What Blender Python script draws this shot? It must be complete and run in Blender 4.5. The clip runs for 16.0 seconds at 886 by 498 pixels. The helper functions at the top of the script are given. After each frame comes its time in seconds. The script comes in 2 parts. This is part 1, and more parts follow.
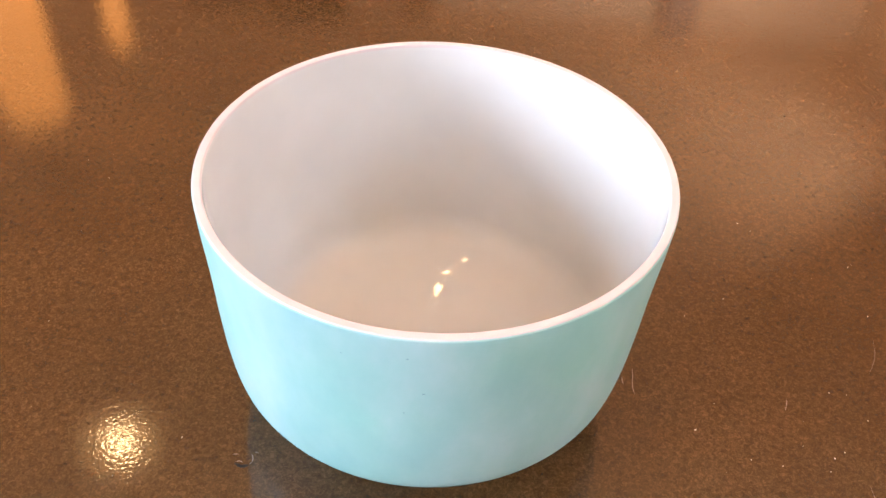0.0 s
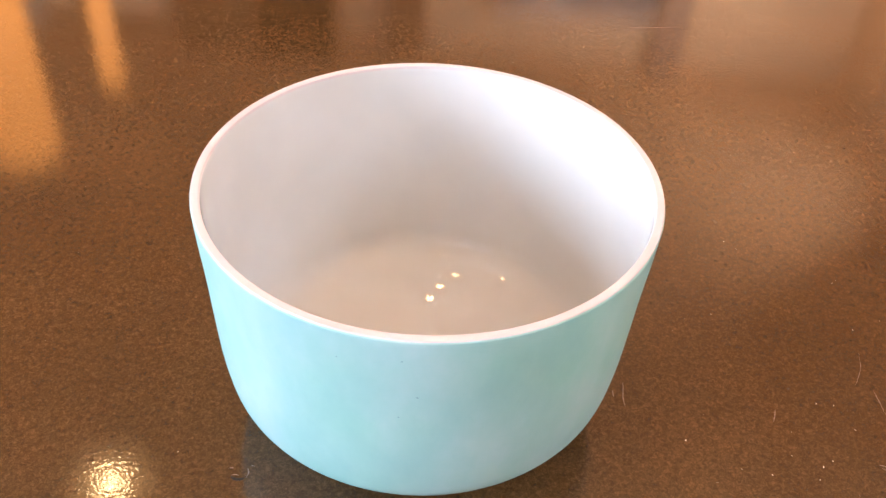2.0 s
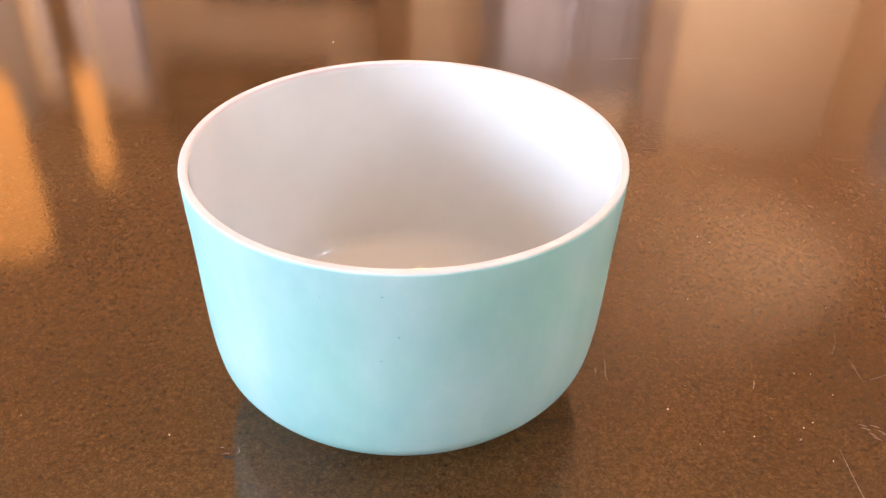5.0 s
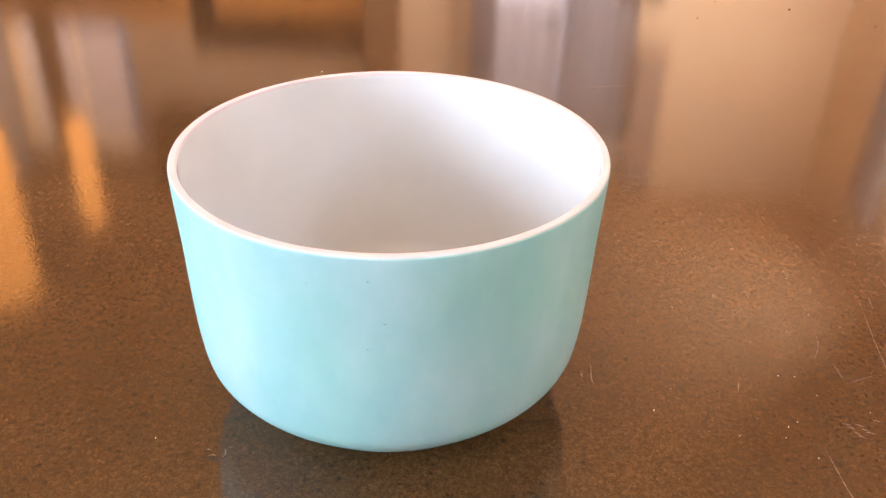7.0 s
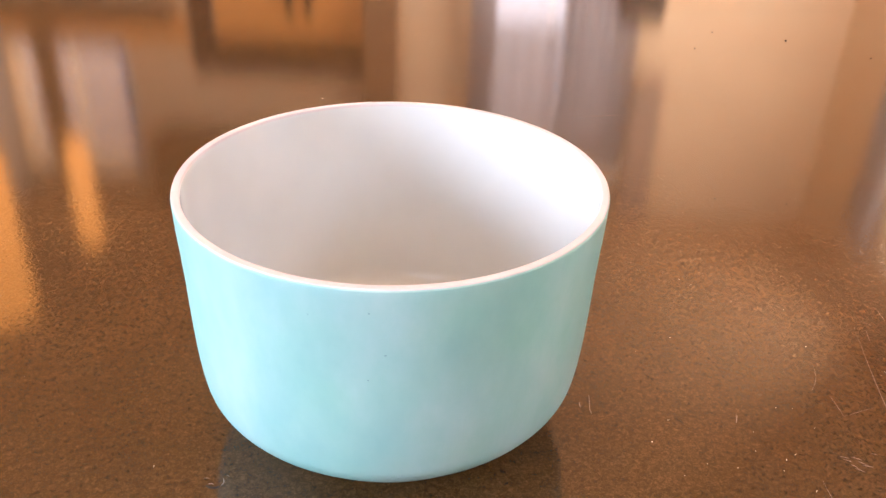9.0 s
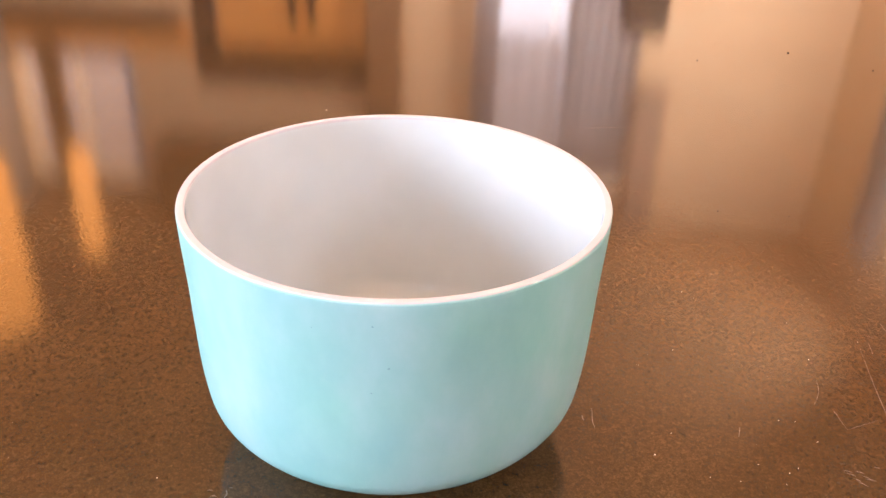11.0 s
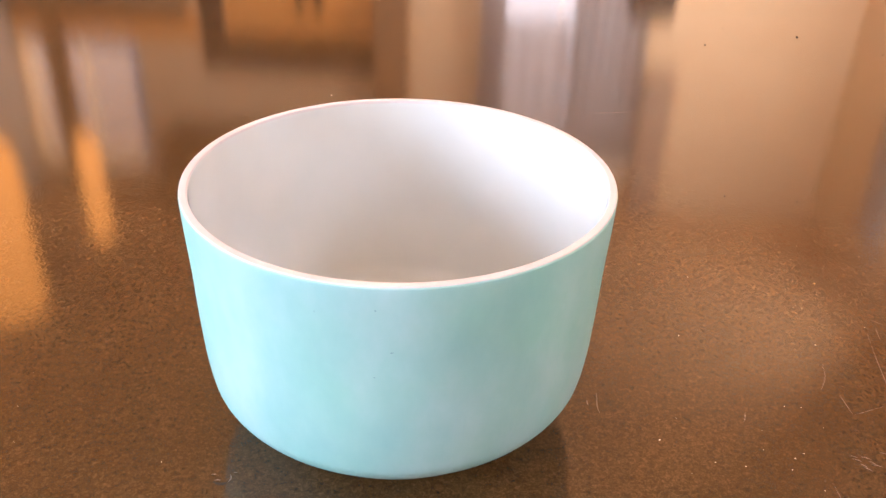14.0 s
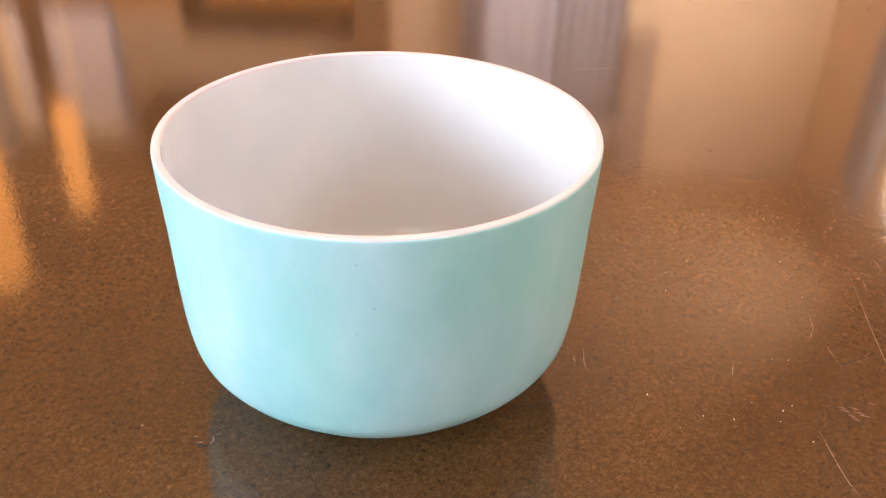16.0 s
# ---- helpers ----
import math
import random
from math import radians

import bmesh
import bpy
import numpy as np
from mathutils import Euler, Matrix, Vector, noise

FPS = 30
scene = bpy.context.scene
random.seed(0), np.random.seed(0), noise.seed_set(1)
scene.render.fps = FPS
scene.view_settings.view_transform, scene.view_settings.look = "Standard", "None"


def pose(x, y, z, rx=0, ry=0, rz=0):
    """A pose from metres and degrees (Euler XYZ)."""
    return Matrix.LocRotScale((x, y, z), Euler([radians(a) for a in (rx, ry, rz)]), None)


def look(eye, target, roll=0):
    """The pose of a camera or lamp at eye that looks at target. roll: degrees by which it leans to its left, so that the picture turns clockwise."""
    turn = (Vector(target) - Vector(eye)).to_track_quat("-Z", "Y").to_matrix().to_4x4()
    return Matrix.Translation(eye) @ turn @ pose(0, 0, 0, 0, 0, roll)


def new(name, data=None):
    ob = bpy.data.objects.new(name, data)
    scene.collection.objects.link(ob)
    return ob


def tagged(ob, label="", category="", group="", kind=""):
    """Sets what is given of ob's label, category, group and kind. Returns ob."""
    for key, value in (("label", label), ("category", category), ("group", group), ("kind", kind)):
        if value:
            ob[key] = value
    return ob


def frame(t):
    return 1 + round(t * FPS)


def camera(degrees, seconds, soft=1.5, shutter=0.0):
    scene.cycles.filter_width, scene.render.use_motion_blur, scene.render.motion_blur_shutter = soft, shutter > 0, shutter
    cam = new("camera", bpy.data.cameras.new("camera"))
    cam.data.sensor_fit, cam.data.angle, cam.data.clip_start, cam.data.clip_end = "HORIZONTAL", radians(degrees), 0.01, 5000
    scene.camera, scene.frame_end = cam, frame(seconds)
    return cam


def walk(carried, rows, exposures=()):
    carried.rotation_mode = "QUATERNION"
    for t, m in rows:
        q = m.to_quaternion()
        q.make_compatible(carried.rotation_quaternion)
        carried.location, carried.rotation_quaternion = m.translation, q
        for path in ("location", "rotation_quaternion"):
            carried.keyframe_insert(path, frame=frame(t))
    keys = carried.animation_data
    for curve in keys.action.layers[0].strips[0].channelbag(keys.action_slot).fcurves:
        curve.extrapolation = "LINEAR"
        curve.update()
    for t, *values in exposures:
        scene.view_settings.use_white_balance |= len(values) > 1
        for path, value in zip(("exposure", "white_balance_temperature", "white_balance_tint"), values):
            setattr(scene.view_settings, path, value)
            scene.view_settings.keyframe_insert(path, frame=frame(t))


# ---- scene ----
cam = camera(53.3, 16.0)
# seconds, eye, yaw, pitch, roll
PATH = [
    (0.0, (0.0210, -0.2654, 0.3258), 3.696, -43.084, 3.953),
    (0.5, (0.0222, -0.2689, 0.3259), 3.501, -42.426, 3.997),
    (1.0, (0.0234, -0.2719, 0.3259), 3.463, -41.843, 3.969),
    (1.5, (0.0228, -0.2749, 0.3236), 3.194, -41.123, 4.014),
    (2.0, (0.0224, -0.2787, 0.3232), 3.218, -40.515, 3.784),
    (2.5, (0.0216, -0.2833, 0.3235), 3.287, -39.885, 3.516),
    (3.0, (0.0242, -0.2874, 0.3204), 3.438, -39.030, 3.012),
    (3.5, (0.0263, -0.2931, 0.3150), 3.418, -37.937, 2.482),
    (4.0, (0.0284, -0.3014, 0.3094), 3.376, -36.860, 2.029),
    (6.5, (0.0367, -0.3368, 0.2781), 2.607, -32.111, 1.504),
    (7.0, (0.0362, -0.3368, 0.2783), 2.325, -31.468, 1.706),
    (7.5, (0.0362, -0.3357, 0.2783), 2.109, -30.940, 1.938),
    (8.0, (0.0351, -0.3366, 0.2798), 2.037, -30.521, 2.103),
    (8.5, (0.0346, -0.3371, 0.2816), 2.058, -30.228, 2.202),
    (9.0, (0.0346, -0.3373, 0.2822), 2.142, -29.959, 2.267),
    (11.5, (0.0342, -0.3381, 0.2847), 2.449, -29.283, 2.209),
    (12.0, (0.0344, -0.3384, 0.2854), 2.614, -29.264, 2.078),
    (12.5, (0.0349, -0.3381, 0.2857), 2.755, -29.323, 2.080),
    (13.0, (0.0338, -0.3382, 0.2852), 2.819, -29.481, 2.018),
    (13.5, (0.0358, -0.3379, 0.2842), 2.990, -29.746, 1.952),
    (14.0, (0.0356, -0.3367, 0.2822), 2.852, -30.199, 2.044),
    (14.5, (0.0356, -0.3367, 0.2811), 2.668, -30.744, 2.019),
    (15.0, (0.0356, -0.3356, 0.2787), 2.382, -31.370, 1.980),
    (15.5, (0.0366, -0.3333, 0.2798), 1.920, -32.130, 1.649),
    (16.0, (0.0364, -0.3318, 0.2739), 1.632, -32.376, 1.851),
]


def view(eye, yaw, pitch, roll):
    y, p = radians(yaw), radians(pitch)
    ahead = Vector((-math.sin(y) * math.cos(p), math.cos(y) * math.cos(p), math.sin(p)))
    return look(eye, Vector(eye) + ahead, roll)


walk(cam, [(t, view(eye, yaw, pitch, roll)) for t, eye, yaw, pitch, roll in PATH],
     exposures=((0.0, 0.15, 6350, 19), (16.0, 0.15, 6350, 19)))

# ---- world, daylight ----
SUN_UP, SUN_ROUND = radians(35), radians(200)
world = bpy.data.worlds.new("world")
scene.world = world
world.use_nodes = True
wn = world.node_tree.nodes
sky = wn.new("ShaderNodeTexSky")
sky.sky_type, sky.sun_disc, sky.sun_elevation, sky.sun_rotation = "NISHITA", False, SUN_UP, SUN_ROUND
world.node_tree.links.new(sky.outputs[0], wn["Background"].inputs["Color"])
wn["Background"].inputs["Strength"].default_value = 0.12


def window_light(name, at, aim, width, height, watts, colour):
    data = bpy.data.lights.new(name, "AREA")
    data.shape, data.size, data.size_y, data.energy, data.color = "RECTANGLE", width, height, watts, colour
    ob = new(name, data)
    ob.matrix_world = look(at, aim)
    return ob


window_light("daylight_side_window", (-2.92, -1.40, 0.95), (0, 0, 0.3), 1.35, 1.15, 172, (0.66, 0.84, 1.0))
window_light("daylight_rear_window", (-0.72, -2.44, 1.28), (0.0, 0, 0.1), 1.05, 1.0, 15, (0.62, 0.83, 1.0))
window_light("daylight_garden_door", (0.435, 4.985, 0.62), (0.435, 0, 0.62), 0.95, 2.65, 21, (1.0, 0.86, 0.80))
window_light("daylight_high_window", (-2.60, 4.93, 1.88), (-2.60, 0, 1.88), 0.74, 0.82, 2.9, (1.0, 0.54, 0.24))
# added fill, turned to brighten the north wall; set outside the mirrored view
window_light("corner_window_wall_fill", (2.16, 3.18, 1.42), (0.3, 5.0, 0.75), 1.1, 1.05, 108, (1.0, 0.89, 0.76))
# tilted upward as added fill: brightens the ceiling that the table mirrors
window_light("east_window_ceiling_fill", (2.13, -0.42, 1.42), (1.25, 0.2, 2.45), 1.1, 1.0, 88, (0.70, 0.85, 1.0))

# ---- materials ----


def nodes_of(name):
    m = bpy.data.materials.new(name)
    m.use_nodes = True
    return m, m.node_tree.nodes, m.node_tree.links, m.node_tree.nodes["Principled BSDF"]


def noise_node(n, l, scale, detail=4.0, rough=0.55, stretch=None):
    tc = n.new("ShaderNodeTexCoord")
    tex = n.new("ShaderNodeTexNoise")
    tex.inputs["Scale"].default_value, tex.inputs["Detail"].default_value, tex.inputs["Roughness"].default_value = scale, detail, rough
    if stretch:
        mp = n.new("ShaderNodeMapping")
        mp.inputs["Scale"].default_value = stretch
        l.new(tc.outputs["Object"], mp.inputs["Vector"])
        l.new(mp.outputs["Vector"], tex.inputs["Vector"])
    else:
        l.new(tc.outputs["Object"], tex.inputs["Vector"])
    return tex.outputs["Fac"]


def ramp(n, l, fac, stops):
    r = n.new("ShaderNodeValToRGB")
    while len(r.color_ramp.elements) < len(stops):
        r.color_ramp.elements.new(0.5)
    for e, (p, c) in zip(r.color_ramp.elements, stops):
        e.position, e.color = p, (*c, 1)
    l.new(fac, r.inputs["Fac"])
    return r.outputs["Color"]


def mixed(n, l, fac, a, b, mode="MIX"):
    m = n.new("ShaderNodeMix")
    m.data_type, m.blend_type = "RGBA", mode
    for sock, v in ((m.inputs[0], fac), (m.inputs[6], a), (m.inputs[7], b)):
        if hasattr(v, "is_linked"):
            l.new(v, sock)
        elif isinstance(v, tuple):
            sock.default_value = (*v, 1)
        else:
            sock.default_value = v
    return m.outputs[2]


def bumped(n, l, bsdf, height, distance, strength=1.0, after=None):
    b = n.new("ShaderNodeBump")
    b.inputs["Distance"].default_value, b.inputs["Strength"].default_value = distance, strength
    l.new(height, b.inputs["Height"])
    if after:
        l.new(after, b.inputs["Normal"])
    if bsdf:
        l.new(b.outputs["Normal"], bsdf.inputs["Normal"])
    return b.outputs["Normal"]


def painted(name, a, b, scale, roughness, relief=0.0, stretch=None, metal=0.0):
    """A surface of two near colours, with grain and a little relief."""
    m, n, l, s = nodes_of(name)
    f = noise_node(n, l, scale, 5, 0.6, stretch)
    l.new(ramp(n, l, f, [(0.3, a), (0.7, b)]), s.inputs["Base Color"])
    s.inputs["Roughness"].default_value, s.inputs["Metallic"].default_value = roughness, metal
    if relief:
        bumped(n, l, s, f, relief)
    return m


def glowing(name, colour, strength):
    m, n, l, s = nodes_of(name)
    s.inputs["Base Color"].default_value = (0.06, 0.05, 0.04, 1)
    s.inputs["Emission Color"].default_value, s.inputs["Emission Strength"].default_value = (*colour, 1), strength
    return m


def table_material():
    """Brown worktop with a felt-like mottle under a satin lacquer that is finely dimpled."""
    m, n, l, s = nodes_of("leathered_brown_worktop")
    fibre = noise_node(n, l, 520, 5, 0.75)
    fibre.node.inputs["Distortion"].default_value = 1.2
    mottle = noise_node(n, l, 210, 4, 0.7)
    pits = noise_node(n, l, 420, 3, 0.6)
    cloud = noise_node(n, l, 11, 5, 0.6)
    base = ramp(n, l, fibre, [(0.30, (0.036, 0.0165, 0.0046)), (0.5, (0.075, 0.0355, 0.0108)), (0.70, (0.140, 0.072, 0.028))])
    base = mixed(n, l, 0.8, base, ramp(n, l, mottle, [(0.34, (0.66, 0.64, 0.62)), (0.5, (0.92, 0.92, 0.92)), (0.68, (1.08, 1.08, 1.08))]), "MULTIPLY")
    base = mixed(n, l, 0.3, base, ramp(n, l, pits, [(0.30, (0.35, 0.33, 0.32)), (0.40, (1.0, 1.0, 1.0))]), "MULTIPLY")
    base = mixed(n, l, 0.6, base, ramp(n, l, cloud, [(0.3, (0.52, 0.52, 0.50)), (0.68, (1.10, 1.08, 1.06))]), "MULTIPLY")
    l.new(base, s.inputs["Base Color"])
    r = n.new("ShaderNodeMapRange")
    r.inputs[3].default_value, r.inputs[4].default_value = 0.025, 0.045
    l.new(cloud, r.inputs[0])
    l.new(r.outputs[0], s.inputs["Roughness"])
    s.inputs["IOR"].default_value = 1.56
    wave = bumped(n, l, None, noise_node(n, l, 60, 3, 0.6), 0.000035)
    bumped(n, l, s, noise_node(n, l, 600, 2, 0.5), 0.000033, 1.0, wave)
    return m


def glass_material():
    """White milk glass: dense, glossy, slightly translucent."""
    m, n, l, s = nodes_of("white_milk_glass")
    f = noise_node(n, l, 30, 3)
    l.new(ramp(n, l, f, [(0.3, (0.59, 0.60, 0.595)), (0.7, (0.625, 0.632, 0.625))]), s.inputs["Base Color"])
    s.inputs["Roughness"].default_value = 0.035
    s.inputs["Subsurface Weight"].default_value = 0.25
    s.inputs["Subsurface Radius"].default_value = (0.004, 0.0035, 0.003)
    s.inputs["Subsurface Scale"].default_value = 1.0
    bumped(n, l, s, noise_node(n, l, 60, 2), 0.00004)
    return m


def coat_material():
    """Turquoise fired-on colour: satin, with faint paler and greener clouds."""
    m, n, l, s = nodes_of("turquoise_fired_on_colour")
    cloud = noise_node(n, l, 24, 5, 0.6, (1, 1, 0.6))
    patch = noise_node(n, l, 15, 3, 0.5)
    a = ramp(n, l, cloud, [(0.32, (0.235, 0.462, 0.455)), (0.5, (0.285, 0.507, 0.490)), (0.7, (0.36, 0.548, 0.548))])
    b = mixed(n, l, 0.5, a, ramp(n, l, patch, [(0.36, (0.86, 1.0, 0.90)), (0.5, (0.95, 0.96, 0.95)), (0.64, (0.97, 0.94, 1.0))]), "MULTIPLY")
    l.new(b, s.inputs["Base Color"])
    s.inputs["Roughness"].default_value = 0.46
    bumped(n, l, s, noise_node(n, l, 350, 3), 0.00003)
    return m


TABLE = table_material()
GLASS = glass_material()
COAT = coat_material()
WALL = painted("warm_plaster", (0.78, 0.56, 0.36), (0.84, 0.63, 0.42), 3, 0.85, 0.002)
PALE = painted("pale_plaster", (0.70, 0.68, 0.64), (0.78, 0.76, 0.72), 3, 0.85, 0.002)
CEILING = painted("warm_timber_ceiling", (0.79, 0.505, 0.29), (0.86, 0.565, 0.34), 3, 0.7, 0.001, (1, 14, 1))
FLOOR = painted("oak_floor", (0.36, 0.23, 0.12), (0.48, 0.31, 0.17), 4, 0.45, 0.001, (12, 1, 1))
DARK = painted("dark_stained_wood", (0.025, 0.016, 0.010), (0.05, 0.032, 0.02), 8, 0.5, 0.001, (10, 10, 1))
TAUPE = painted("taupe_plaster", (0.40, 0.29, 0.22), (0.47, 0.35, 0.27), 3, 0.85, 0.002)
POST = painted("brown_wood", (0.24, 0.14, 0.07), (0.32, 0.19, 0.10), 8, 0.5, 0.001, (10, 10, 1))
AMBER = painted("amber_varnished_wood", (0.74, 0.33, 0.08), (0.82, 0.40, 0.11), 6, 0.4, 0.001, (12, 12, 1))
WHITE = painted("white_paint", (0.76, 0.75, 0.73), (0.82, 0.81, 0.79), 5, 0.6)
RIM = painted("ground_glass_rim", (0.56, 0.49, 0.495), (0.62, 0.545, 0.55), 60, 0.6)
FLAW = painted("slate_blue_flaw", (0.16, 0.30, 0.33), (0.22, 0.36, 0.38), 900, 0.6)
METAL = painted("brushed_steel", (0.55, 0.54, 0.52), (0.62, 0.61, 0.59), 120, 0.35, 0.0, None, 1.0)
BULB_SMALL = glowing("warm_bulb", (1.0, 0.56, 0.23), 54)
FILL_GLOBE = glowing("warm_fill_globe", (1.0, 0.70, 0.42), 95)
BULB_SPOT = glowing("warm_spot", (1.0, 0.64, 0.28), 75)
LAMP_RING = glowing("frosted_warm_ring", (1.0, 0.54, 0.20), 4)
LAMP_SOFT = glowing("soft_orange_lamp", (1.0, 0.37, 0.08), 4.6)


def clear_glass():
    m, n, l, s = nodes_of("window_glass")
    s.inputs["Roughness"].default_value, s.inputs["Transmission Weight"].default_value = 0.0, 1.0
    s.inputs["Base Color"].default_value = (1, 1, 1, 1)
    return m


PANE = clear_glass()


def cloth_material():
    """Thin white cloth that lets some daylight through."""
    m, n, l, s = nodes_of("sheer_white_cloth")
    f = ramp(n, l, noise_node(n, l, 60, 4, 0.6, (1, 1, 0.1)), [(0.3, (0.70, 0.69, 0.70)), (0.7, (0.82, 0.80, 0.80))])
    l.new(f, s.inputs["Base Color"])
    s.inputs["Roughness"].default_value = 0.9
    thin, mix = n.new("ShaderNodeBsdfTranslucent"), n.new("ShaderNodeMixShader")
    l.new(f, thin.inputs["Color"])
    mix.inputs[0].default_value = 0.65
    l.new(s.outputs[0], mix.inputs[1])
    l.new(thin.outputs[0], mix.inputs[2])
    l.new(mix.outputs[0], n["Material Output"].inputs["Surface"])
    return m


CLOTH = cloth_material()

# ---- mesh helpers ----


def mesh_of(name, bm, material, smooth=False):
    me = bpy.data.meshes.new(name)
    bm.to_mesh(me)
    bm.free()
    me.materials.append(material)
    if smooth:
        me.polygons.foreach_set("use_smooth", [True] * len(me.polygons))
    return me


def part(name, bm, material, parent=None, label="", smooth=False):
    ob = new(name, mesh_of(name, bm, material, smooth))
    if parent:
        ob.parent = parent
    return tagged(ob, label)


def box(x0, y0, z0, x1, y1, z1, bevel=0.0):
    bm = bmesh.new()
    bmesh.ops.create_cube(bm, size=1)
    bmesh.ops.scale(bm, vec=(x1 - x0, y1 - y0, z1 - z0), verts=bm.verts)
    bmesh.ops.translate(bm, vec=((x0 + x1) / 2, (y0 + y1) / 2, (z0 + z1) / 2), verts=bm.verts)
    if bevel:
        bmesh.ops.bevel(bm, geom=bm.edges[:], offset=bevel, segments=3, profile=0.5, affect="EDGES")
    return bm


def joined(*parts):
    bm = bmesh.new()
    for p in parts:
        me = bpy.data.meshes.new("t")
        p.to_mesh(me)
        p.free()
        bm.from_mesh(me)
        bpy.data.meshes.remove(me)
    return bm


def spline(points, steps=6):
    """Catmull-Rom through 2D points."""
    pts = [Vector(p) for p in points]
    pts = [2 * pts[0] - pts[1], *pts, 2 * pts[-1] - pts[-2]]
    out = []
    for a, b, c, d in zip(pts, pts[1:], pts[2:], pts[3:]):
        for k in range(steps):
            t = k / steps
            out.append(0.5 * (2 * b + (c - a) * t + (2 * a - 5 * b + 4 * c - d) * t * t + (3 * b - a - 3 * c + d) * t ** 3))
    return [*out, pts[-2]]


def turned(profile, segments=160):
    """A body of revolution about z from (radius, height) pairs; a radius under 0.1 mm closes to a point."""
    bm = bmesh.new()
    rings = []
    for r, z in profile:
        if r < 1e-4:
            rings.append([bm.verts.new((0, 0, z))])
        else:
            rings.append([bm.verts.new((r * math.cos(a), r * math.sin(a), z)) for a in (2 * math.pi * k / segments for k in range(segments))])
    for p, q in zip(rings, rings[1:]):
        for k in range(segments):
            j = (k + 1) % segments
            if len(p) == 1:
                bm.faces.new((p[0], q[j], q[k]))
            elif len(q) == 1:
                bm.faces.new((p[k], p[j], q[0]))
            else:
                bm.faces.new((p[k], p[j], q[j], q[k]))
    bmesh.ops.recalc_face_normals(bm, faces=bm.faces)
    return bm


def rod(a, b, r, segments=12):
    a, b = Vector(a), Vector(b)
    bm = bmesh.new()
    bmesh.ops.create_cone(bm, cap_ends=True, segments=segments, radius1=r, radius2=r, depth=(b - a).length)
    turn = (b - a).to_track_quat("Z", "Y").to_matrix().to_4x4()
    bmesh.ops.transform(bm, matrix=Matrix.Translation((a + b) / 2) @ turn, verts=bm.verts)
    return bm


def thing(name, label, category, group="", kind=""):
    return tagged(new(name), label, category, group, kind)


# ---- room ----
X0, X1, Y0, Y1, Z0, Z1 = -3.0, 2.2, -2.5, 5.0, -0.75, 2.45
T = 0.14


def structure(name, bm, material, label, category):
    return tagged(part(name, bm, material), label, category, "", "structure")


structure("floor", box(X0 - T, Y0 - T, Z0 - 0.1, X1 + T, Y1 + T, Z0), FLOOR, "brown oak plank floor under the table", "floor")
structure("ceiling", box(X0 - T, Y0 - T, Z1, X1 + T, Y1 + T, Z1 + 0.1), CEILING, "warm brown timber ceiling over the room", "ceiling")
# side window 1.4 x 1.2 in the west wall
structure("wall_west", joined(box(X0 - T, Y0 - T, Z0, X0, -2.10, Z1), box(X0 - T, -0.70, Z0, X0, Y1, Z1),
          box(X0 - T, -2.10, Z0, X0, -0.70, 0.30), box(X0 - T, -2.10, 1.50, X0, -0.70, Z1)), PALE, "pale plaster wall with a daylit window", "wall")
# corner window in the east wall
structure("wall_east", joined(box(X1, Y0 - T, Z0, X1 + T, -1.02, Z1), box(X1, 0.18, Z0, X1 + T, 2.58, Z1), box(X1, -1.02, Z0, X1 + T, 0.18, 0.87), box(X1, -1.02, 1.97, X1 + T, 0.18, Z1), box(X1, 3.80, Z0, X1 + T, Y1 + T, Z1),
          box(X1, 2.58, Z0, X1 + T, 3.80, 0.85), box(X1, 2.58, 2.00, X1 + T, 3.80, Z1)), WALL, "warm plaster wall with two windows", "wall")
structure("wall_south", joined(box(X0, Y0 - T, Z0, -1.30, Y0, Z1), box(-0.14, Y0 - T, Z0, X1, Y0, Z1),
          box(-1.30, Y0 - T, Z0, -0.14, Y0, 0.73), box(-1.30, Y0 - T, 1.83, -0.14, Y0, Z1)), PALE, "pale plaster wall with a small window", "wall")
# north wall: window band, amber door and glazed garden door
structure("wall_north", joined(box(X0 - T, Y1, Z0, X0 + 0.02, Y1 + T, Z1), box(-2.20, Y1, Z0, -1.64, Y1 + T, Z1), box(-0.70, Y1, Z0, -0.05, Y1 + T, Z1), box(0.92, Y1, Z0, X1, Y1 + T, Z1),
          box(X0 + 0.02, Y1, Z0, -2.20, Y1 + T, 1.44), box(X0 + 0.02, Y1, 2.32, -2.20, Y1 + T, Z1),
          box(-1.64, Y1, 1.38, -0.70, Y1 + T, Z1), box(-0.05, Y1, 2.0, 0.92, Y1 + T, Z1)), WALL, "warm plaster wall with two doors and a high window", "wall")


def door():
    d = thing("door_1", "closed amber varnished wooden door in dark casing", "door", "", "structure")
    part("leaf", box(-1.63, Y1 + 0.02, Z0 + 0.005, -0.71, Y1 + 0.065, 1.37, 0.003), AMBER, d)
    for k in range(2):
        z = -0.55 + k * 0.95
        part("panel", box(-1.48, Y1 + 0.008, z, -0.86, Y1 + 0.021, z + 0.75, 0.006), AMBER, d)
    part("casing", joined(box(-1.775, Y1 - 0.03, Z0, -1.64, Y1 - 0.001, 1.59), box(-1.64, Y1 - 0.03, 1.38, -0.70, Y1 - 0.001, 1.59)), DARK, d, "dark stained casing")
    part("handle", rod((-0.79, Y1 - 0.04, 0.28), (-0.79, Y1 + 0.02, 0.28), 0.012), METAL, d, "steel handle")
    for x in (-1.16, -1.04):
        part("pull", box(x - 0.02, Y1 - 0.03, 0.72, x + 0.02, Y1 + 0.019, 1.20, 0.006), DARK, d, "dark upright pull")


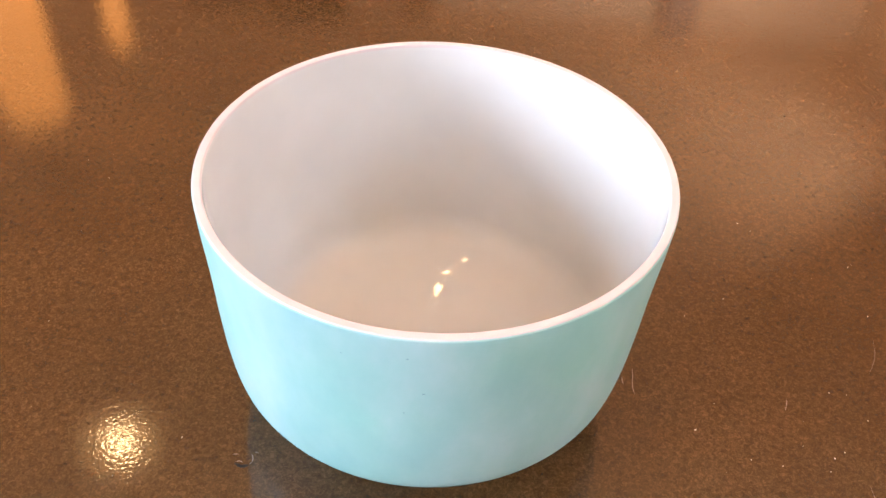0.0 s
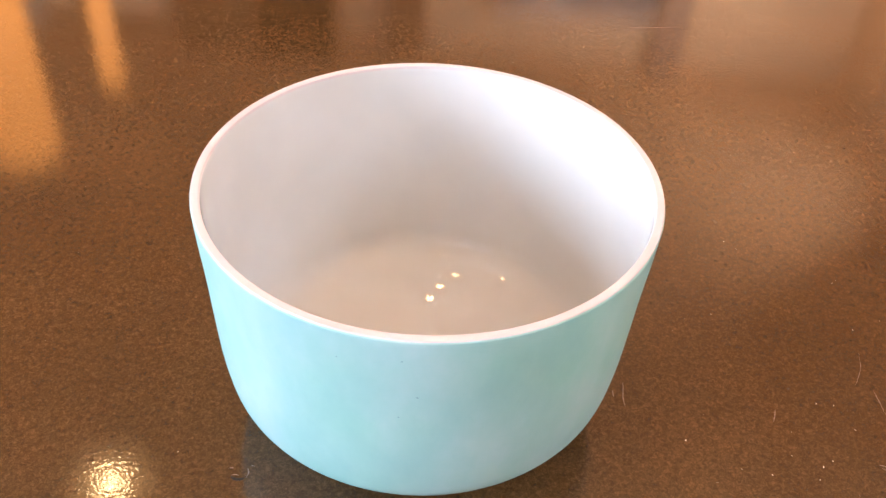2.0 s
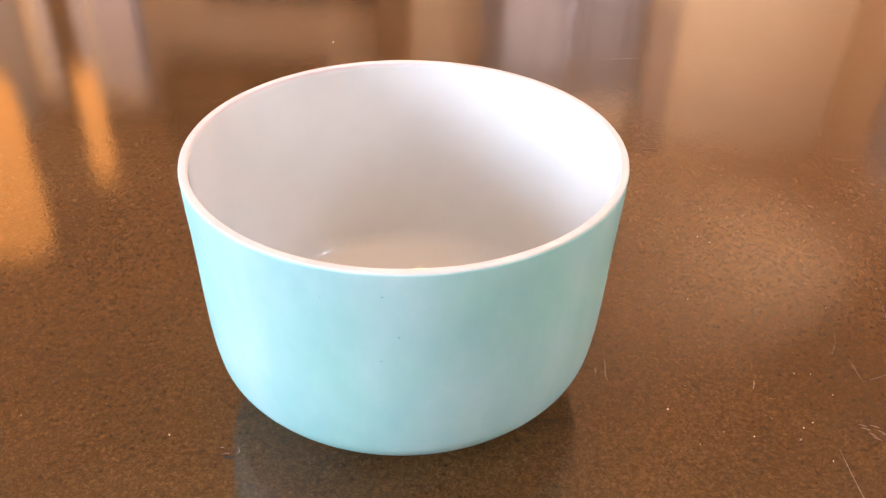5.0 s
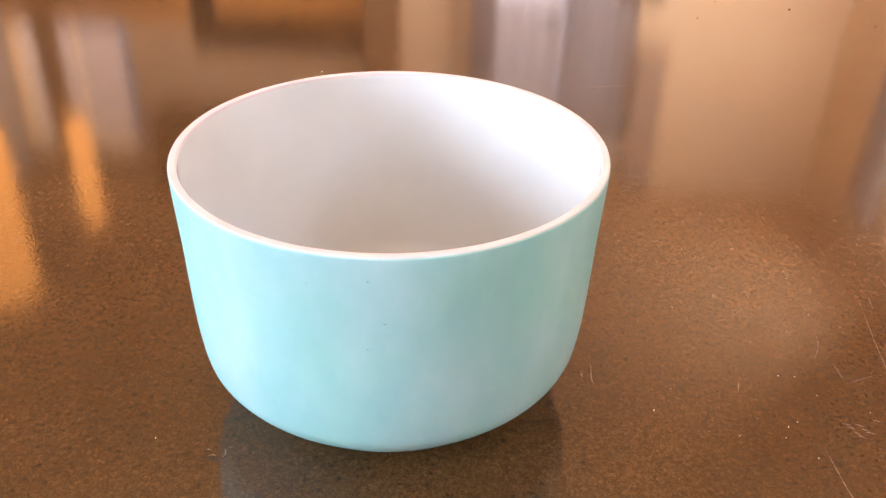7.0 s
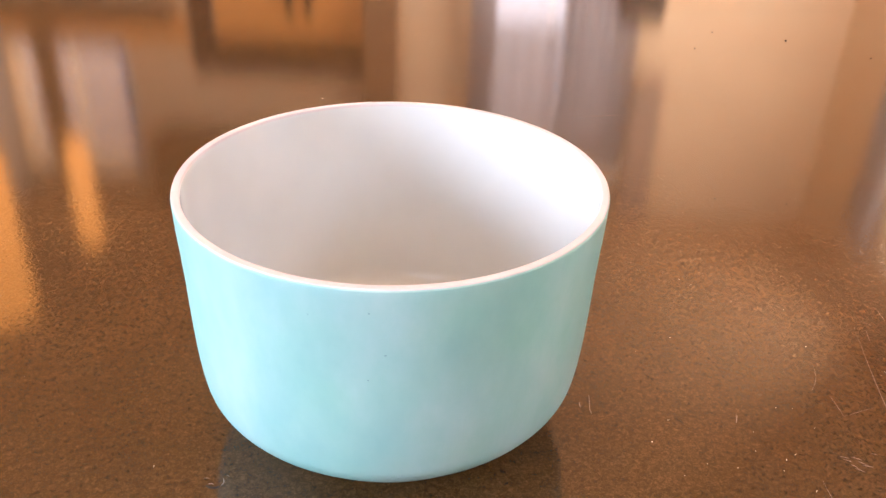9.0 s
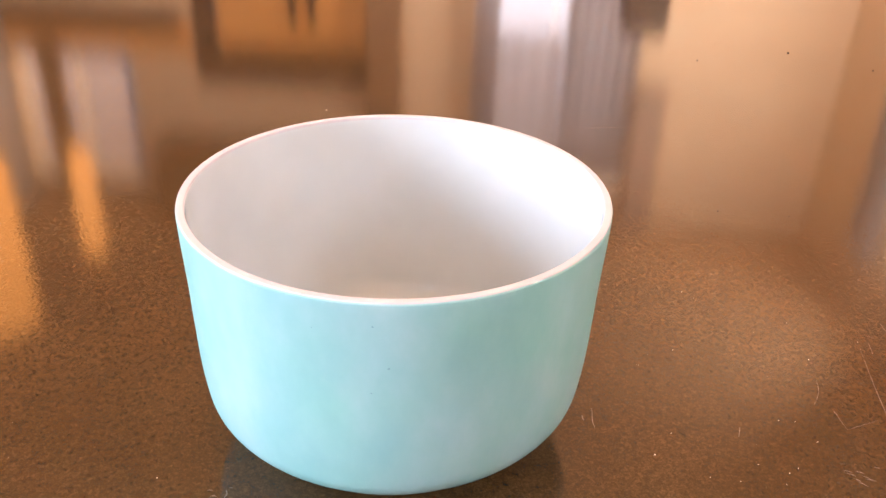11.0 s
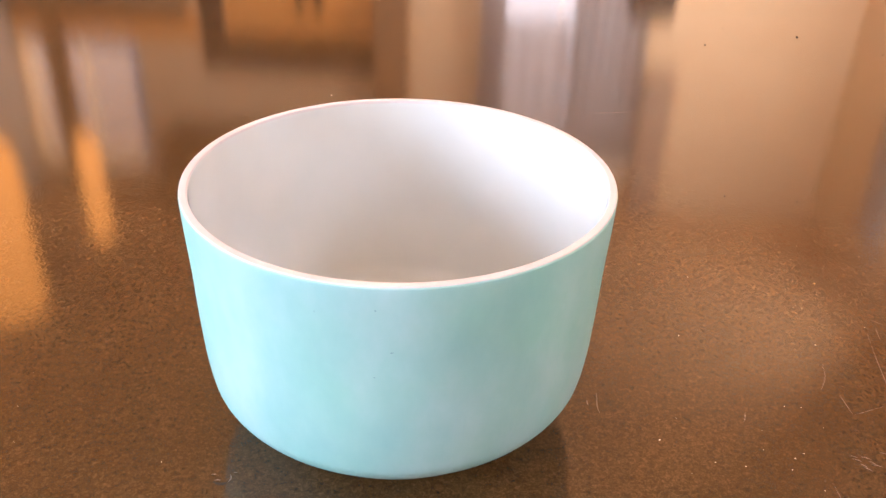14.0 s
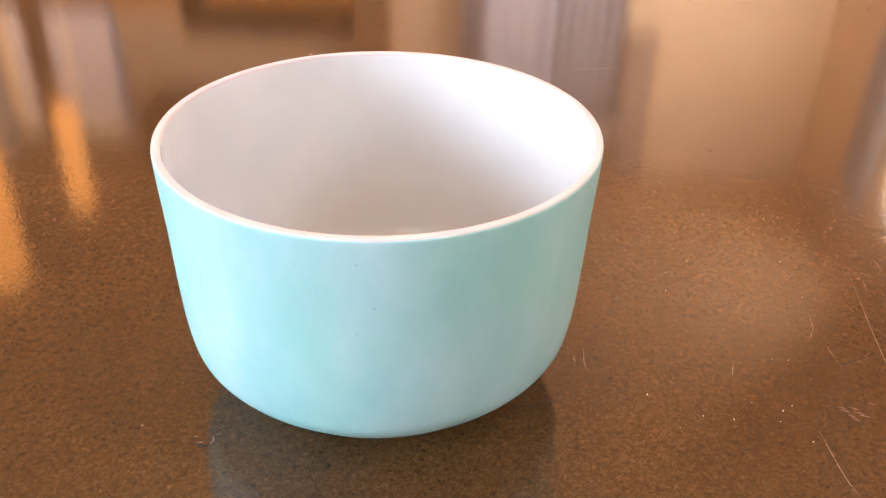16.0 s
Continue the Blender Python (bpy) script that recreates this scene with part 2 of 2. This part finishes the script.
door()
post = tagged(part("wooden_post", box(-0.695, Y1 - 0.12, Z0, -0.49, Y1 - 0.003, Z1 - 0.003, 0.006), POST), "brown wooden post between the two doors", "post", "", "structure")


def glazed(name, axis, at, a0, a1, z0, z1, label, panes=2):
    """A framed window in a wall; axis: the direction along the wall."""
    w = thing(name, label, "window", "", "structure")

    def bar(n, a, b, c, d, mat, thick, lab=""):
        bm = box(a, at - thick / 2, c, b, at + thick / 2, d, 0.003) if axis == "x" else box(at - thick / 2, a, c, at + thick / 2, b, d, 0.003)
        return part(n, bm, mat, w, lab)
    f = 0.05
    bar("frame", a0, a0 + f, z0, z1, WHITE, 0.07)
    bar("frame", a1 - f, a1, z0, z1, WHITE, 0.07)
    bar("frame", a0 + f, a1 - f, z0, z0 + f, WHITE, 0.07)
    bar("frame", a0 + f, a1 - f, z1 - f, z1, WHITE, 0.07)
    step = (a1 - a0 - 2 * f) / panes
    for k in range(panes):
        pane = bar("pane", a0 + f + k * step + 0.004, a0 + f + (k + 1) * step - 0.004, z0 + f, z1 - f, PANE, 0.006)
        pane.visible_shadow = False
        if k:
            bar("mullion", a0 + f + k * step - 0.015, a0 + f + k * step + 0.015, z0 + f, z1 - f, WHITE, 0.05)
    return w


glazed("window_1", "y", X0 - T / 2, -2.10, -0.70, 0.30, 1.50, "white framed window letting in daylight")
glazed("window_2", "y", X1 + T / 2, 2.58, 3.80, 0.85, 2.00, "white framed window letting in bright daylight")
glazed("window_6", "y", X1 + T / 2, -1.02, 0.18, 0.87, 1.97, "white framed window letting in cool daylight")
glazed("window_4", "x", Y0 - T / 2, -1.30, -0.14, 0.73, 1.83, "small white framed window letting in daylight", 2)
glazed("window_5", "x", Y1 + T / 2, X0 + 0.02, -2.20, 1.44, 2.32, "white framed high window in a warm plaster wall")
glazed("window_3", "x", Y1 + T / 2, -0.05, 0.92, Z0, 2.0, "white framed glazed garden door")


def curtain(x0, x1, y, z0, z1, folds, label):
    bm = bmesh.new()
    n = folds * 12
    top = []
    for k in range(n + 1):
        u = k / n
        x = x0 + (x1 - x0) * u
        yy = y + 0.018 * math.sin(u * folds * 2 * math.pi) + 0.008 * math.sin(u * folds * 5.1)
        top.append((bm.verts.new((x, yy, z0)), bm.verts.new((x, yy, z1))))
    for a, b in zip(top, top[1:]):
        bm.faces.new((a[0], b[0], b[1], a[1]))
    bmesh.ops.solidify(bm, geom=bm.faces[:], thickness=0.002)
    return tagged(part("curtain", bm, CLOTH, None, "", True), label, "curtain", "sheer white curtains")


curtain(-0.04, 0.10, Y1 - 0.13, Z0 + 0.02, 2.05, 3, "sheer white curtain drawn beside the garden door")
curtain(0.50, 0.94, Y1 - 0.13, Z0 + 0.02, 2.05, 6, "sheer white curtain drawn beside the garden door")
# added cloth: keeps the window's whitish reflection at the table's right edge
side = curtain(-0.17, 0.17, 0, Z0 + 0.02, 2.05, 5, "added white cloth standing in for the window's pale reflection")
side.matrix_world = pose(X1 - 0.06, 4.03, 0, 0, 0, 90)


def blind():
    """A pale cloth blind, gathered in soft upright folds, above the garden door."""
    b = thing("window_blind", "pale grey cloth blind above the garden door", "blind")
    for k in range(5):
        x = -0.04 + k * 0.108
        part("panel", box(x, Y1 - 0.06 - 0.01 * (k % 2), 1.17, x + 0.104, Y1 - 0.045, 2.03, 0.008), CLOTH, b)
    part("rail", box(-0.05, Y1 - 0.15, 2.055, 0.95, Y1 - 0.003, 2.09, 0.004), WHITE, b, "white curtain rail")


blind()
tagged(part("dark_cabinet", box(0.78, Y1 - 0.52, Z0, 1.00, Y1 - 0.20, 1.02, 0.004), DARK), "tall narrow dark wooden cabinet by the wall", "cabinet")
tagged(part("window_post", box(-2.74, Y1 - 0.16, 1.32, -2.62, Y1 - 0.09, Z1 - 0.003, 0.006), POST), "brown wooden post in front of the high window", "post", "", "structure")
tagged(part("wall_shelf", box(-2.98, Y1 - 0.20, 1.16, -1.86, Y1 - 0.003, 1.22, 0.004), DARK), "long dark wooden wall shelf", "shelf")
tagged(part("header_board", box(-2.98, Y1 - 0.03, 1.225, -1.80, Y1 - 0.003, 1.42, 0.004), AMBER), "amber varnished board under the high window", "board", "", "structure")
tagged(part("wall_pier", box(0.97, Y1 - 0.10, 1.48, 1.16, Y1 - 0.003, Z1 - 0.003, 0.02), TAUPE), "taupe plaster pier beside the garden door", "pier", "", "structure")


def high_cabinet():
    c = thing("wall_cabinet", "dark brown wooden cabinet high above the door", "cabinet")
    part("body", box(-2.02, Y1 - 0.30, 1.97, -1.03, Y1 - 0.003, Z1 - 0.003, 0.004), POST, c)
    part("cabinet_door", box(-2.01, Y1 - 0.322, 1.98, -1.50, Y1 - 0.302, Z1 - 0.01, 0.003), POST, c)
    part("cabinet_door", box(-1.49, Y1 - 0.322, 1.98, -1.04, Y1 - 0.302, Z1 - 0.01, 0.003), DARK, c, "darker stained door")


high_cabinet()


def downlight(at, radius, label):
    d = thing("ceiling_light", label, "ceiling light", "warm ceiling lights")
    d.location = at
    part("ring", turned([(radius + 0.014, 0.0), (radius + 0.014, -0.010), (radius + 0.003, -0.014), (radius, -0.006), (radius, 0.0), (radius + 0.014, 0.0)], 40), METAL, d, "", True)
    part("reflector", turned([(0.045, -0.004), (radius, -0.006), (radius, -0.002), (0.045, -0.001), (0.045, -0.004)], 40), LAMP_RING, d, "softly lit frosted ring")
    part("bulb", turned([(0, -0.012), (0.031, -0.010), (0.044, -0.004), (0.044, -0.002), (0, -0.002)], 32), BULB_SPOT, d, "warm glowing centre", True)


downlight((-1.215, 1.472, Z1), 0.148, "round ceiling light with a warm glowing centre")


def pendant(at, radius, height, material, label):
    """A tall glass cylinder on a short cord; at: its lower end."""
    p = thing("pendant_lamp", label, "pendant lamp", "warm pendant lamps")
    p.location = at
    top = Z1 - at[2]
    part("canopy", turned([(0, top), (0.05, top), (0.045, top - 0.015), (0.0, top - 0.02)], 32), METAL, p, "", True)
    part("cord", rod((0, 0, height), (0, 0, top - 0.01), 0.004), DARK, p)
    part("cylinder", turned([(0, 0.004), (radius - 0.01, 0), (radius, 0.012), (radius, height - 0.012), (radius - 0.01, height), (0, height - 0.004)], 40), material, p, "warm glowing cylinder", True)


pendant((-1.40, 2.50, 1.00), 0.042, 0.42, LAMP_SOFT, "slim cylinder pendant lamp glowing orange")
pendant((-1.79, 2.46, 1.06), 0.12, 0.68, LAMP_SOFT, "wide cylinder pendant lamp glowing orange")


# Added warm fill light, standing in for lamps that only glint in the bowl.
def fill_globe(at, radius):
    p = thing("globe_fill_lamp", "added globe giving warm fill light, its reflection hidden by the bowl", "pendant lamp", "warm pendant lamps")
    p.location = at
    drop = Z1 - at[2]
    part("canopy", turned([(0, drop), (0.05, drop), (0.045, drop - 0.015), (0.0, drop - 0.02)], 32), METAL, p, "", True)
    part("cord", rod((0, 0, radius), (0, 0, drop - 0.01), 0.004), DARK, p)
    part("globe", turned([(radius * math.sin(math.pi * k / 20), -radius * math.cos(math.pi * k / 20)) for k in range(21)], 40), FILL_GLOBE, p, "glowing fill globe", True)


# placed so that the bowl hides its mirror image in the table
fill_globe((-0.059, 1.378, 1.0), 0.072)


def branched_lamp():
    c = thing("branched_lamp", "branched steel ceiling lamp with six small warm bulbs", "ceiling lamp")
    c.location = (-0.05, 0.34, 1.65)
    part("canopy", turned([(0, 0), (0.07, 0), (0.065, -0.018), (0.03, -0.03), (0.0, -0.032)], 40), METAL, c, "", True)
    part("stem", rod((0, 0, -0.002), (0, 0, Z1 - 1.652), 0.008), METAL, c)
    for x, y in ((-0.01, 0.19), (-0.045, 0.045), (-0.135, -0.13), (-0.50, -0.19), (-0.06, -0.70), (-1.08, -0.38)):
        part("arm", rod((0, 0, -0.025), (x, y, -0.08), 0.005), METAL, c)
        part("holder", rod((x, y, -0.105), (x, y, -0.075), 0.014), METAL, c)
        b = turned(spline([(0.0, -0.175), (0.014, -0.169), (0.020, -0.15), (0.016, -0.12), (0.010, -0.105)], 4), 20)
        if y < -0.5:
            bmesh.ops.scale(b, vec=(3.2, 1, 1), verts=b.verts)
        bmesh.ops.translate(b, vec=(x, y, 0), verts=b.verts)
        part("bulb", b, BULB_SMALL, c, "small warm bulb", True)


branched_lamp()

# ---- table ----
table = thing("table", "large dark brown table with a leathered satin top", "table")
part("tabletop", box(-1.05, -0.75, -0.04, 1.05, 1.45, 0.0, 0.004), TABLE, table, "dark brown satin top with fine grain")
for x in (-0.95, 0.95):
    for y in (-0.65, 1.35):
        part("leg", box(x - 0.04, y - 0.04, Z0, x + 0.04, y + 0.04, -0.041, 0.004), DARK, table)

# ---- bowl ----
HIGH = 0.1217
OUTER = [(0.0431, 0.0000), (0.0472, 0.0006), (0.0547, 0.0029), (0.0626, 0.0075), (0.0687, 0.0130), (0.0733, 0.0176), (0.0778, 0.0223), (0.0809, 0.0256), (0.0838, 0.0305), (0.0853, 0.0370), (0.0866, 0.0487), (0.0873, 0.0608), (0.0878, 0.0730), (0.0882, 0.0853), (0.0888, 0.0974), (0.0895, 0.1096), (0.0899, 0.1205)]
INNER = [(0.0000, 0.0060), (0.0150, 0.0066), (0.0300, 0.0085), (0.0450, 0.0117), (0.0550, 0.0145), (0.0630, 0.0174), (0.0695, 0.0205), (0.0735, 0.0235), (0.0762, 0.0268), (0.0780, 0.0305), (0.0796, 0.0370), (0.0814, 0.0450), (0.0828, 0.0530), (0.0838, 0.0620), (0.0845, 0.0731), (0.0849, 0.0854), (0.0855, 0.0976), (0.0862, 0.1098), (0.0866, 0.1205)]
OVAL, OVAL_TURN = 0.0124, radians(23.3)


def oval(bm):
    """The bowl is a hair off round."""
    for v in bm.verts:
        k = 1 + OVAL * math.cos(2 * (math.atan2(v.co.y, v.co.x) - OVAL_TURN))
        v.co.x *= k
        v.co.y *= k
    return bm


def bowl():
    b = thing("bowl", "turquoise and white milk glass bowl standing on the table", "bowl")
    outer = [tuple(p) for p in spline(OUTER, 5)]
    inner = [tuple(p) for p in spline(INNER, 5)]
    inner[0] = (0.0, inner[0][1])
    (ro, z), ri = outer[-1], inner[-1][0]
    lip = [(ro - 0.0002, z + 0.0004), ((ro + ri) / 2, z + 0.0006), (ri + 0.0002, z + 0.0004)]
    under = [(0.0, 0.0016), (0.036, 0.0016), (0.0395, 0.0004)]
    part("body", oval(turned(under + outer + lip + inner[::-1])), GLASS, b, "white milk glass body with a rounded lip", True)
    skin = 0.00018
    shell = [(r + skin, z + 0.00005) for r, z in outer if z > 0.0004]
    last = shell[-1]
    part("colour_coat", oval(turned([(shell[0][0] - 2 * skin, shell[0][1]), *shell, (last[0] - skin, last[1] + 0.0007), (last[0] - 2 * skin, last[1] + 0.0007)])), COAT, b,
         "satin turquoise colour on the outside", True)
    part("rim", oval(turned([(ri - 0.00006, z - 0.0002), (ri + 0.0001, z + 0.0009), (ri + 0.0004, z + 0.00120),
                             (ro - 0.0004, z + 0.00120), (ro - 0.0001, z + 0.0009), (ro + 0.00006, z + 0.0002)], 240)), RIM, b,
         "bare pinkish white ground rim")
    # pinprick flaws in the colour
    for angle, z, r in ((-89.9, 0.0818, 0.00035), (-103.4, 0.1086, 0.00030), (-89.4, 0.1118, 0.00040), (-85.8, 0.0934, 0.00045)):
        rad = next(p[0] + (q[0] - p[0]) * (z - p[1]) / (q[1] - p[1]) for p, q in zip(outer, outer[1:]) if p[1] <= z <= q[1]) + skin
        k = 1 + OVAL * math.cos(2 * (radians(angle) - OVAL_TURN))
        bm = bmesh.new()
        bmesh.ops.create_icosphere(bm, subdivisions=1, radius=r)
        bmesh.ops.scale(bm, vec=(1.3, 0.25, 0.8), verts=bm.verts)
        bmesh.ops.transform(bm, matrix=pose(rad * k * math.cos(radians(angle)), rad * k * math.sin(radians(angle)), z, 0, 0, angle + 90), verts=bm.verts)
        part("flaw", bm, FLAW, b, "tiny dark pinprick in the colour")
    return b


bowl()


# ---- wear and dust on the tabletop ----
PALE_MARK = painted("pale_scratch", (0.13, 0.085, 0.06), (0.25, 0.17, 0.135), 900, 0.5)
DARK_MARK = painted("dark_mark", (0.010, 0.007, 0.005), (0.02, 0.014, 0.010), 900, 0.95)
DUST = painted("pale_dust", (0.62, 0.52, 0.40), (0.78, 0.70, 0.58), 900, 0.8)
top = bpy.data.objects["tabletop"]


def scratch(points, width, material, label):
    """A thin ridge that follows a line of points on the tabletop, tapered at both ends."""
    line = [Vector((*p, 0)) for p in spline(points, 6)]
    bm = bmesh.new()
    rows = []
    for k, p in enumerate(line):
        ahead = (line[min(k + 1, len(line) - 1)] - line[max(k - 1, 0)]).normalized()
        side = Vector((-ahead.y, ahead.x, 0)) * width * (0.25 + 0.75 * math.sin(math.pi * k / (len(line) - 1))) / 2 * random.uniform(0.7, 1.2)
        rows.append([bm.verts.new(p + side + Vector((0, 0, 0.00001))), bm.verts.new(p + Vector((0, 0, 0.00009))), bm.verts.new(p - side + Vector((0, 0, 0.00001)))])
    for a, b in zip(rows, rows[1:]):
        for j in range(2):
            bm.faces.new((a[j], b[j], b[j + 1], a[j + 1]))
    bmesh.ops.recalc_face_normals(bm, faces=bm.faces)
    ob = part("scratch", bm, material, table, label)
    ob.parent = top
    return ob


for line, width in (
        ([(0.2539, 0.0824), (0.2505, 0.0558), (0.2482, 0.0351), (0.2467, 0.0193), (0.2460, 0.0100)], 0.00035),
        ([(0.2207, 0.0262), (0.2217, 0.0185), (0.2227, 0.0107)], 0.00028),
        ([(0.2225, 0.0100), (0.2310, 0.0140), (0.2406, 0.0187)], 0.00022),
        ([(0.2605, 0.0962), (0.2635, 0.0945), (0.2662, 0.0924)], 0.0004),
        ([(0.2747, 0.1114), (0.2752, 0.1045), (0.2754, 0.0978)], 0.0004),
        ([(0.2609, 0.0885), (0.2600, 0.0830), (0.2591, 0.0767)], 0.0003),
        ([(0.1695, 0.0068), (0.1686, 0.0030), (0.1674, -0.0007)], 0.0003),
        ([(0.1980, -0.0365), (0.1992, -0.0533), (0.2006, -0.0656), (0.2030, -0.0741)], 0.00035),
        ([(0.2200, 0.0511), (0.2179, 0.0393), (0.2124, 0.0280)], 0.0002),
        ([(0.1229, 0.3990), (0.1395, 0.4022), (0.1670, 0.4086)], 0.0008),
        ([(0.0975, 0.0140), (0.0974, 0.0090), (0.0971, 0.0033), (0.0980, -0.0016)], 0.00035),
        ([(0.0923, 0.0080), (0.0924, 0.0055), (0.0928, 0.0040)], 0.0005)):
    scratch(line, width, PALE_MARK, "fine pale scratch")
for x, y in ((0.2131, -0.0199), (0.2139, -0.0219), (0.2186, -0.0201), (0.2205, -0.0232), (0.2219, -0.0248), (0.2174, -0.0277), (0.2280, -0.0163), (0.2158, -0.0253)):
    a = random.uniform(-0.6, -0.1)
    d = Vector((math.cos(a), math.sin(a))) * random.uniform(0.0012, 0.0026)
    scratch([(x - d.x, y - d.y), (x, y + 0.0002), (x + d.x, y + d.y)], 0.0005, PALE_MARK, "short pale scuff")
# a chipped dent beside the bowl
scratch([(-0.0740, -0.0640), (-0.0715, -0.0650), (-0.0695, -0.0648), (-0.0680, -0.0640)], 0.0019, DARK_MARK, "dark chipped dent")
for line in ([(-0.0676, -0.0638), (-0.0668, -0.0617), (-0.0673, -0.0598), (-0.0679, -0.0589)], [(-0.0738, -0.0634), (-0.0721, -0.0627), (-0.0705, -0.0632)],
             [(-0.0760, -0.0600), (-0.0748, -0.0596), (-0.0735, -0.0598)], [(-0.0667, -0.0577), (-0.0661, -0.0574), (-0.0652, -0.0577)]):
    scratch(line, 0.0004, PALE_MARK, "pale edge of a chip")


def grains(name, places, material, label):
    """Many tiny flattened grains lying on the tabletop, as one object."""
    verts, faces = [], []
    for x, y, r in places:
        n = len(verts)
        a0, lean = random.uniform(0, 6.28), random.uniform(0.5, 1.0)
        for k in range(6):
            a = a0 + k * math.pi / 3
            verts.append((x + r * math.cos(a) * lean, y + r * math.sin(a), 0.00002))
        for k in range(3):
            a = a0 + k * math.pi * 2 / 3
            verts.append((x + 0.5 * r * math.cos(a) * lean, y + 0.5 * r * math.sin(a), r * 0.7))
        faces.append((n + 6, n + 7, n + 8))
        for k in range(3):
            faces += [(n + 2 * k, n + 2 * k + 1, n + 6 + k), (n + 2 * k + 1, n + (2 * k + 2) % 6, n + 6 + (k + 1) % 3), (n + 2 * k + 1, n + 6 + (k + 1) % 3, n + 6 + k)]
    me = bpy.data.meshes.new(name)
    me.from_pydata(verts, [], faces)
    me.materials.append(material)
    return tagged(new(name, me), label, "dust", "", "stuff")


SPECKS = [(0.1853, -0.0239), (0.1722, -0.0193), (0.1613, -0.0314), (0.1903, 0.0134), (0.1984, 0.0134), (0.2211, 0.0678), (0.2188, 0.1037), (0.2547, 0.0883),
          (0.2052, -0.0005), (0.1904, -0.0201), (0.1821, -0.0313), (0.2571, 0.0492), (0.1931, -0.0431), (0.1245, -0.0175), (0.1348, -0.0013), (0.1479, -0.0301),
          (0.1471, 0.0685), (0.1628, 0.1314), (0.1690, 0.1256), (-0.0999, -0.0546), (-0.1065, 0.4085), (-0.2263, 0.3625), (0.0319, 0.3223), (0.1190, 0.3100)]
places = [(x, y, random.uniform(0.0002, 0.00034)) for x, y in SPECKS]
places[0] = (*SPECKS[0], 0.00045)
places[13] = (*SPECKS[13], 0.0004)
places[20] = (*SPECKS[20], 0.0009)
for k in range(220):
    x, y = random.uniform(-0.5, 0.5), random.uniform(-0.16, 0.5)
    if math.hypot(x, y) > 0.09:
        places.append((x, y, random.uniform(0.00007, 0.00016)))
grains("dust", places, DUST, "pale dust specks scattered over the tabletop")
grains("crumbs", [(0.3762, 0.6690, 0.0016), (0.2977, 0.6896, 0.0010), (0.4529, 0.6172, 0.0011), (0.2647, 0.6210, 0.0013), (0.2599, 0.2457, 0.0008), (0.2091, 0.2481, 0.0007)],
       DARK_MARK, "small dark crumbs on the tabletop")
